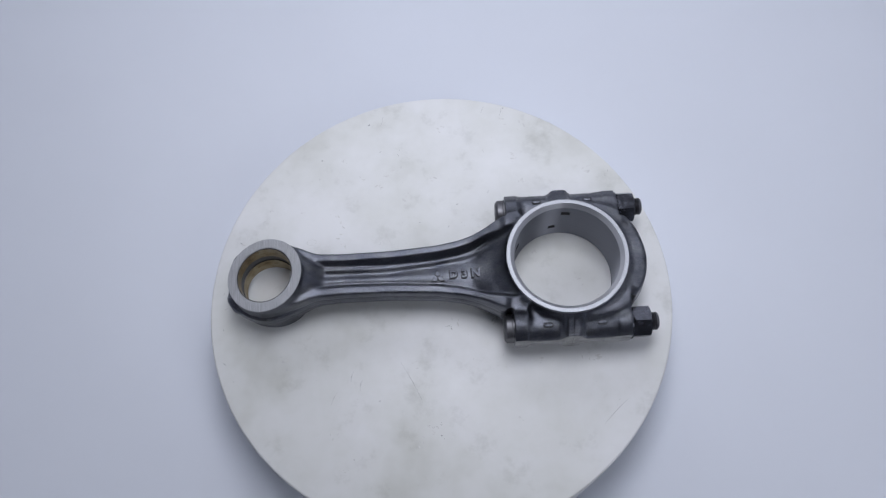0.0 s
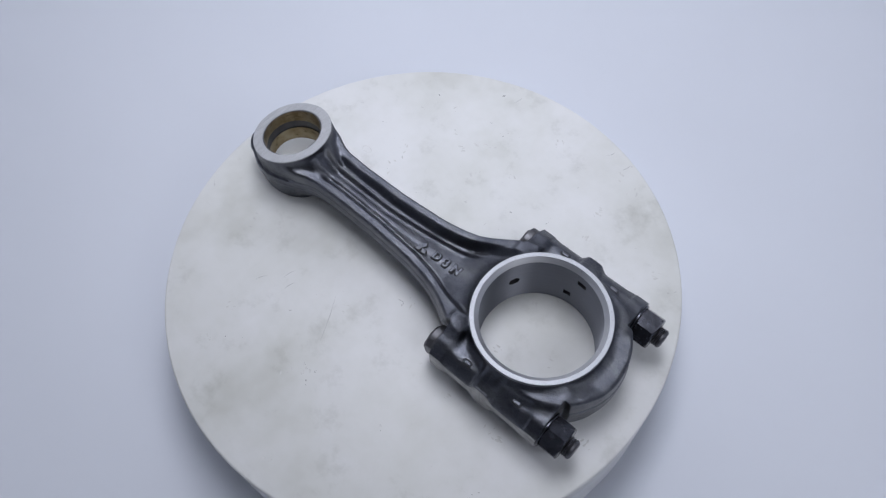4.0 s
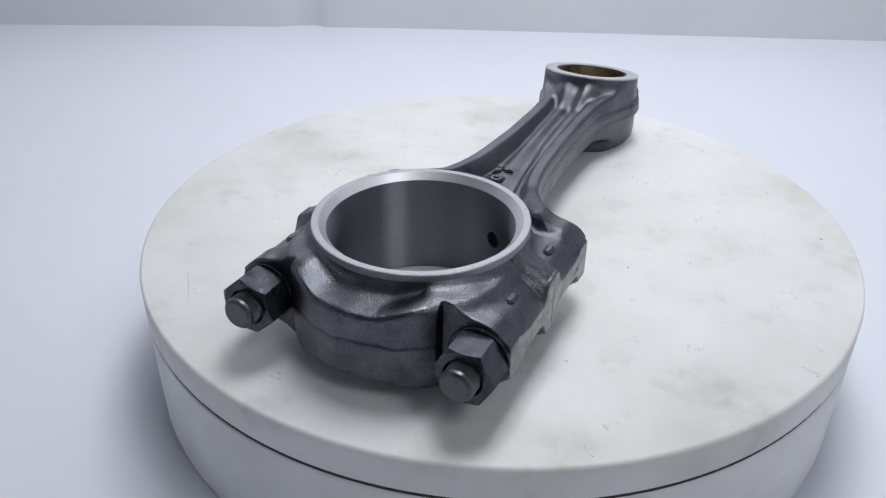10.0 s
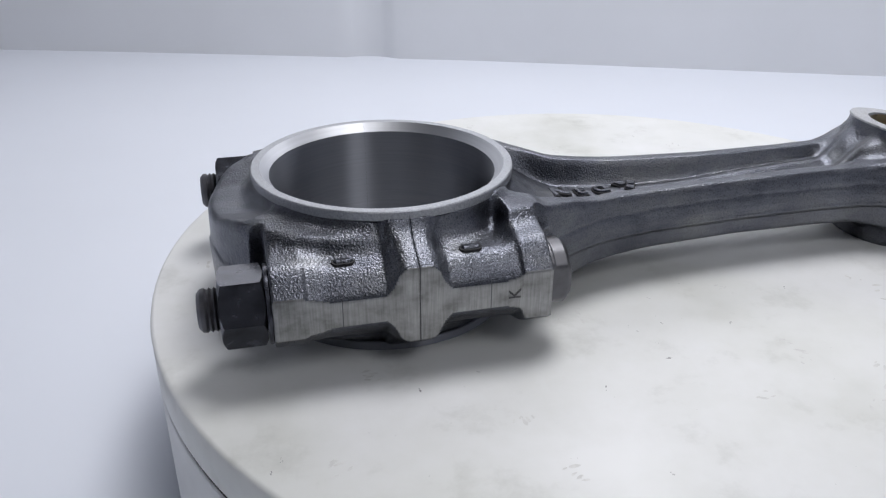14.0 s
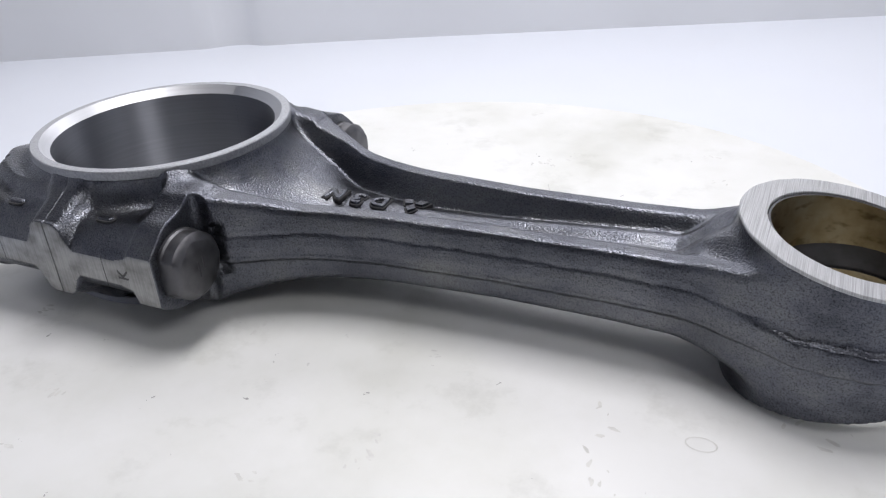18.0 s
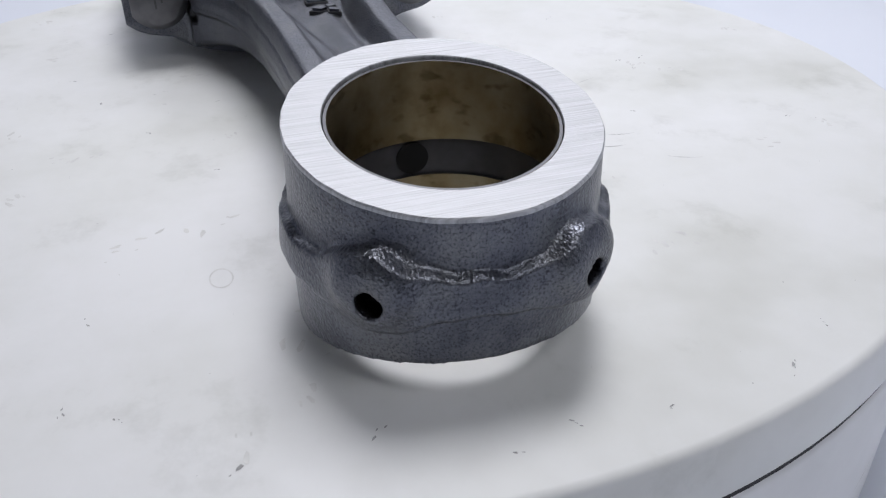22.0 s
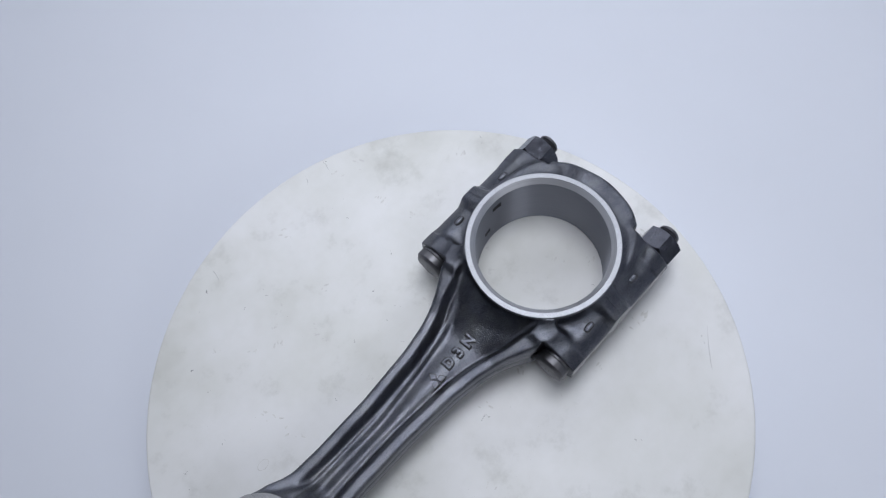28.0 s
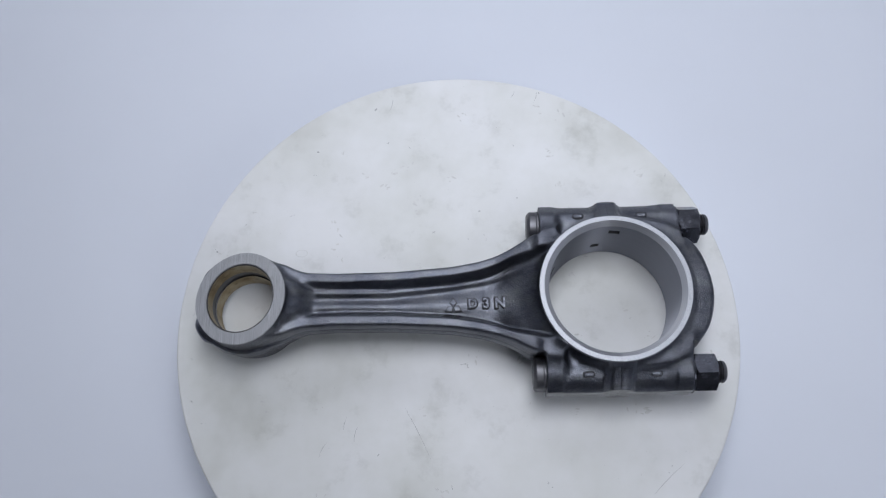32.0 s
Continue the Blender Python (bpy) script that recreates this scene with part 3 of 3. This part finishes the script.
def nut_mesh(across, thick):
    """A hexagon with the corners of its end faces turned off, round a hole."""
    bm = bmesh.new()
    n, hole = 96, 0.0061
    cols = []
    for i in range(n):
        a = 2 * math.pi * i / n
        h = (across / 2) / math.cos((a % (math.pi / 3)) - math.pi / 6)
        low = max(0.0, (h - across / 2) * 0.62)
        c = across / 2 * 0.985
        pr = [(hole, 0.0), (c, 0.0), (h, low), (h, thick - low), (c, thick), (hole + 0.0008, thick), (hole, thick - 0.0008)]
        cols.append([bm.verts.new((q * math.cos(a), q * math.sin(a), z)) for q, z in pr])
    k = 7
    for i in range(n):
        p, q = cols[i], cols[(i + 1) % n]
        for j in range(k):
            bm.faces.new((p[j], q[j], q[(j + 1) % k], p[(j + 1) % k]))
    bmesh.ops.recalc_face_normals(bm, faces=bm.faces)
    for f in bm.faces:
        f.smooth = True
    for e in bm.edges:
        if len(e.link_faces) == 2 and e.calc_face_angle(0) > radians(12):
            e.smooth = False
    return bm


def thread_profile(r, z0, z1, pitch):
    pts, z = [(0, z0), (r, z0)], z0
    while z + pitch < z1 - 0.001:
        pts += [(r, z), (r - 0.0006, z + pitch * 0.5)]
        z += pitch
    return pts + [(r, z), (r - 0.0002, z1 - 0.0009), (r - 0.0012, z1), (0, z1)]


def head_mesh():
    bm = lathe([(0, 0), (0.0097, 0), (0.0099, 0.0002), (0.0099, 0.0011), (0.0097, 0.0014), (0.0095, 0.0017), (0.0095, 0.0050), (0.0092, 0.0054), (0.0078, 0.0065), (0.0074, 0.0067), (0, 0.0067)], 72)
    for v in bm.verts:
        if v.co.z > 0.006:
            a = math.atan2(v.co.y, v.co.x)
            q = 1 + 0.035 * math.sin(4 * a + 1) + 0.03 * math.sin(7 * a)
            v.co.x, v.co.y = v.co.x * q, v.co.y * q
        v.co.y = min(v.co.y, 0.0082)
    return bm


def to_axis(u, side, flip=False):
    """Poses a part built along z so that it lies along u beside the big end."""
    return pose(u, side * BOLT_V, 0, 0, -90 if flip else 90, 0) @ pose(0, 0, 0, 0, 0, 0 if side > 0 else 180)


for side in (1, -1):
    bolt = part("bolt", lathe(thread_profile(0.0059, -0.078, 0.019, 0.00125), 48), BOLT, rod, "dark steel rod bolt with a threaded end")
    bolt.matrix_basis = to_axis(0.0378, side)
    head = part("head", head_mesh(), HEAD, bolt, "round steel bolt head with a flat")
    head.matrix_basis = bolt.matrix_basis.inverted() @ to_axis(-0.0372, side, True)
    bm = bmesh.new()
    for y, x0, x1 in ((0.0006, -0.0028, 0.0016), (-0.0014, -0.001, 0.0026)):
        box(bm, x0, x1, y - 0.0003, y + 0.0003, 0.0066, 0.00675)
    mark = part("stamped_mark", bm, DARK, bolt, "plain stamped bars on the bolt head")
    mark.matrix_basis = head.matrix_basis
    nut = part("nut", nut_mesh(0.019, 0.0116), OXIDE, rod, "black oxide hexagon nut")
    nut.matrix_basis = to_axis(0.0396, side) @ pose(0, 0, 0, 0, 0, 30 if side > 0 else 12)
    washer = part("washer", lathe([(0.0061, 0), (0.0106, 0), (0.0109, 0.0003), (0.0109, 0.0010), (0.0106, 0.0013), (0.0061, 0.0013)], 64, closed=True), OXIDE, rod, "black washer under the nut")
    washer.matrix_basis = to_axis(0.0381, side)


# raised lettering
def text_mesh(body, size, depth, offset):
    c = bpy.data.curves.new("text", "FONT")
    c.body, c.size, c.extrude, c.align_x, c.align_y = body, size, depth / 2, "CENTER", "CENTER"
    c.bevel_depth, c.bevel_resolution, c.offset = depth * 0.2, 1, offset
    o = new("text", c)
    me = bpy.data.meshes.new_from_object(o.evaluated_get(bpy.context.evaluated_depsgraph_get()))
    bpy.data.objects.remove(o)
    return me


def lettering(name, body, size, depth, m, mat, label, offset=0.0):
    me = text_mesh(body, size, depth, offset)
    me.materials.clear()
    me.materials.append(mat)
    ob = new(name, me)
    ob.parent, ob.matrix_basis = rod, m
    return tagged(ob, label)


for ch, u, size, lift_z in (("D", -0.0750, 0.0070, 0.0031), ("3", -0.0676, 0.0078, 0.0031), ("N", -0.0600, 0.0078, 0.0036)):
    letter = lettering("cast_letter", ch, size, 0.0015, pose(u, -0.0027, lift_z, 0, 0, 2), FORGED, "raised cast letter " + ch, 0.00006)
    # widened black copy under the letter paints in the shade at its sides
    contour_shade = lettering("contour_shade", ch, size, 0.0011, pose(0, 0, -0.0001 if ch == "N" else -0.00045), SEAM_AND_SHADE, "black contour shade round the letter", 0.0006)
    contour_shade.parent = letter

bm = bmesh.new()
for deg in (90, 210, 330):
    a = radians(deg)
    d, e = Vector((math.cos(a), math.sin(a), 0)), Vector((-math.sin(a), math.cos(a), 0))
    base = [d * 0.0002, d * 0.0026 + e * 0.0019, d * 0.0053, d * 0.0026 - e * 0.0019]
    lo = [bm.verts.new(q - Vector((0, 0, 0.0006))) for q in base]
    hi = [bm.verts.new(q * 0.92 + d * 0.0002 + Vector((0, 0, 0.0009))) for q in base]
    bm.faces.new(hi)
    for i in range(4):
        bm.faces.new((lo[i], lo[(i + 1) % 4], hi[(i + 1) % 4], hi[i]))
emblem = part("emblem", bm, FORGED, rod, "raised plain three-lobed cast mark")
# larger black lobes below, standing in for the mark's shadow contour
bm = bmesh.new()
for deg in (90, 210, 330):
    a = radians(deg)
    d, e = Vector((math.cos(a), math.sin(a), 0)), Vector((-math.sin(a), math.cos(a), 0))
    base = [d * -0.0004, d * 0.0026 + e * 0.0025, d * 0.0062, d * 0.0026 - e * 0.0025]
    lo, hi = [[bm.verts.new(q + Vector((0, 0, h + 0.00003 * deg / 90))) for q in base] for h in (-0.001, 0.0001)]
    bm.faces.new(hi)
    for i in range(4):
        bm.faces.new((lo[i], lo[(i + 1) % 4], hi[(i + 1) % 4], hi[i]))
part("contour_shade", bm, SEAM_AND_SHADE, emblem, "black contour shade round the mark")
emblem.matrix_basis = pose(-0.0855, -0.0041, 0.0031, 0, 0, 2) @ Matrix.Diagonal((0.88, 0.88, 1, 1))
lettering("stamped_letter", "K", 0.005, 0.0001, pose(-0.0264, 0.05232, -0.0002, 90, 0, 180) @ pose(0, 0, 0, 0, 0, 90), DARK, "stamped letter K")

for u, side, z0, z1 in ((0.0, 1, -0.011, 0.0118), (0.0, -1, -0.011, 0.0118), (0.0205, 1, -0.0036, 0.0046), (-0.0195, 1, -0.005, 0.005), (0.0205, -1, -0.0036, 0.0046)):
    bm = box(bmesh.new(), u - 0.00011, u + 0.00011, 0.05229, 0.05234, z0, z1)
    if side < 0:
        bmesh.ops.rotate(bm, verts=bm.verts, matrix=Matrix.Rotation(math.pi, 3, "X"))
    part("scribed_line", bm, GROOVE, rod, "thin dark line across the milled pad")


def dash(u, side):
    """A short raised bar cast on a lug: a low rim round a shallow middle."""
    bm = bmesh.new()
    n = 28
    rings = []
    for off, h in ((0.0, -0.0008), (0.0002, 0.0003), (0.0005, 0.0006), (0.0009, 0.0007)):
        ring = []
        for i in range(n):
            a = 2 * math.pi * i / n
            x = 0.0015 * (1 if math.cos(a) > 0 else -1) + (0.0013 - off) * math.cos(a)
            ring.append(bm.verts.new((x, (0.0013 - off) * math.sin(a), h)))
        rings.append(ring)
    for a, b in zip(rings, rings[1:]):
        for i in range(n):
            bm.faces.new((a[i], a[(i + 1) % n], b[(i + 1) % n], b[i]))
    bm.faces.new(rings[-1])
    ob = part("cast_dash", bm, FORGED, rod, "short raised cast bar")
    ob.matrix_basis = pose(u, side * 0.0440, 0.0112, -side * 4, 0, 0)
    # black rim round the bar's foot in place of the shade there
    bm = bmesh.new()
    rings = [[bm.verts.new((0.0015 * (1 if math.cos(a) > 0 else -1) + 0.0017 * math.cos(a), 0.0017 * math.sin(a), h)) for a in [2 * math.pi * (i + 0.5) / 24 for i in range(24)]] for h in (-0.0006, 0.00012)]
    for i in range(24):
        bm.faces.new((rings[0][i], rings[0][(i + 1) % 24], rings[1][(i + 1) % 24], rings[1][i]))
    bm.faces.new(rings[1])
    part("contour_shade", bm, SEAM_AND_SHADE, ob, "black contour shade round the bar")


for side in (1, -1):
    for u in (0.0188, -0.0158):
        dash(u, side)

# scuffs on the plate: place and length in millimetres
SCUFFS = ((-97, 69, 4), (-48, 139, 6), (54, 147, 6), (7, -25, 5), (-41, 39, 4), (-149, -42, 5), (-140, -55, 3), (-126, 63, 3), (126, 85, 2), (-141, 26, 4),
          (-143, 48, 5), (-152, 8, 2), (-149, -2, 2), (-151, -19, 3), (-120, 72, 4), (88, 67, 4), (128, 89, 3), (70, 62, 1), (6, 36, 3), (19, 52, 4), (9, 51, 2), (17, 69, 4), (39, 77, 4), (-11, 56, 3))
MORE_SCUFFS = ((-39, 116, 3), (-25, 116, 2), (-83, 111, 5), (38, 111, 3), (49, -89, 5), (-8, -92, 6), (-2, -99, 4), (-42, -73, 5), (4, -24, 4), (114, -83, 5), (-26, 112, 2), (-3, -90, 3), (-85, 95, 3), (100, -20, 2), (-60, -110, 3), (135, 20, 2))
SCRATCHES = ((-28, -48, -14, -76), (-75, -74, -71, -66), (-56, -66, -54, -58), (-37, 147, -39, 139), (54, 150, 52, 142), (-62, -60, -60, -52), (104, -96, 122, -80), (40, 150, 37, 145))


def blot(bm, x, y, size, angle, low=0.00005):
    """An irregular dark fleck, flat on the plate; each lies at a height of its own."""
    high = low + random.uniform(0, 0.00003)
    n = random.randint(6, 9)
    ca, sa = math.cos(angle), math.sin(angle)
    pts = []
    for i in range(n):
        a = 2 * math.pi * i / n
        r = random.uniform(0.5, 1.0)
        px, py = size * r * math.cos(a), size * r * math.sin(a) * 0.38
        pts.append(bm.verts.new((x + ca * px - sa * py, y + sa * px + ca * py, high)))
    bm.faces.new(pts)


bm = bmesh.new()
for x, y, size in SCUFFS + MORE_SCUFFS:
    ang = random.uniform(0, math.pi)
    for _ in range(random.randint(2, 4)):
        d = random.uniform(-0.5, 0.5) * size / 1000
        blot(bm, x / 1000 + d * math.cos(ang) + random.uniform(-0.0005, 0.0005), y / 1000 + d * math.sin(ang) + random.uniform(-0.0005, 0.0005), random.uniform(0.00018, 0.0007) * (0.5 + size / 6), ang + random.uniform(-0.4, 0.4))
for k in range(130):
    a, r = random.uniform(0, 2 * math.pi), 0.155 * math.sqrt(random.random())
    blot(bm, r * math.cos(a), r * math.sin(a), random.uniform(0.0001, 0.00024), a)
bmesh.ops.recalc_face_normals(bm, faces=bm.faces)
smudges = bmesh.new()
for k in range(46):
    a, q = random.uniform(0, 2 * math.pi), 0.15 * math.sqrt(random.random())
    x, y, ang = q * math.cos(a), q * math.sin(a), random.uniform(0, math.pi)
    for _ in range(random.randint(3, 6)):
        blot(smudges, x + random.gauss(0, 0.002), y + random.gauss(0, 0.002), random.uniform(0.0005, 0.0022), ang + random.uniform(-0.5, 0.5), 0.000015)
bmesh.ops.recalc_face_normals(smudges, faces=smudges.faces)
tagged(part("worn_patina", smudges, FAINT, plate, "faint grey worn smudges"), kind="stuff")
scuffs = part("scuffs", bm, SCUFF, plate, "small dark scuffs")
tagged(scuffs, kind="stuff")
for x0, y0, x1, y1 in SCRATCHES:
    bm = bmesh.new()
    p, q = Vector((x0, y0, 0)) / 1000, Vector((x1, y1, 0)) / 1000
    e = Vector((-(q - p).y, (q - p).x, 0)).normalized()
    n = 10
    side_a, side_b = [], []
    for i in range(n + 1):
        s = i / n
        c = p.lerp(q, s) + e * 0.0006 * math.sin(3 * s) + Vector((0, 0, 0.00006))
        t = e * 0.00013 * math.sin(math.pi * (0.05 + 0.9 * s)) * random.uniform(0.4, 1.2)
        side_a.append(bm.verts.new(c + t))
        side_b.append(bm.verts.new(c - t))
    for i in range(n):
        bm.faces.new((side_a[i], side_a[i + 1], side_b[i + 1], side_b[i]))
    bmesh.ops.recalc_face_normals(bm, faces=bm.faces)
    part("scratch", bm, SCRATCH, plate, "thin grey scratch")
# a thin worn loop
bm = bmesh.new()
pts = []
for i in range(25):
    a = 2 * math.pi * i / 24
    c, t = Vector((-0.0903, 0.0444, 0.00006)), 0.0001 + 0.0001 * abs(math.sin(2.3 * a))
    d = Vector((math.cos(a) * 0.0034, math.sin(a) * 0.0022, 0))
    pts.append((bm.verts.new(c + d * (1 + t / 0.003)), bm.verts.new(c + d * (1 - t / 0.003))))
for p, q in zip(pts, pts[1:]):
    bm.faces.new((p[0], q[0], q[1], p[1]))
bmesh.ops.recalc_face_normals(bm, faces=bm.faces)
part("worn_loop", bm, FAINT, plate, "faint grey worn loop")


# ---- turning ----
def motions():
    ts = [i * 0.5 for i in range(65)]
    walk(plate, [(t, pose(0, 0, lift, 0, 0, TURN * t)) for t in ts])
    walk(rod, [(t, pose(0, 0, 0, 0, 0, TURN * t) @ pose(BIG[0], BIG[1], MID)) for t in ts])


motions()
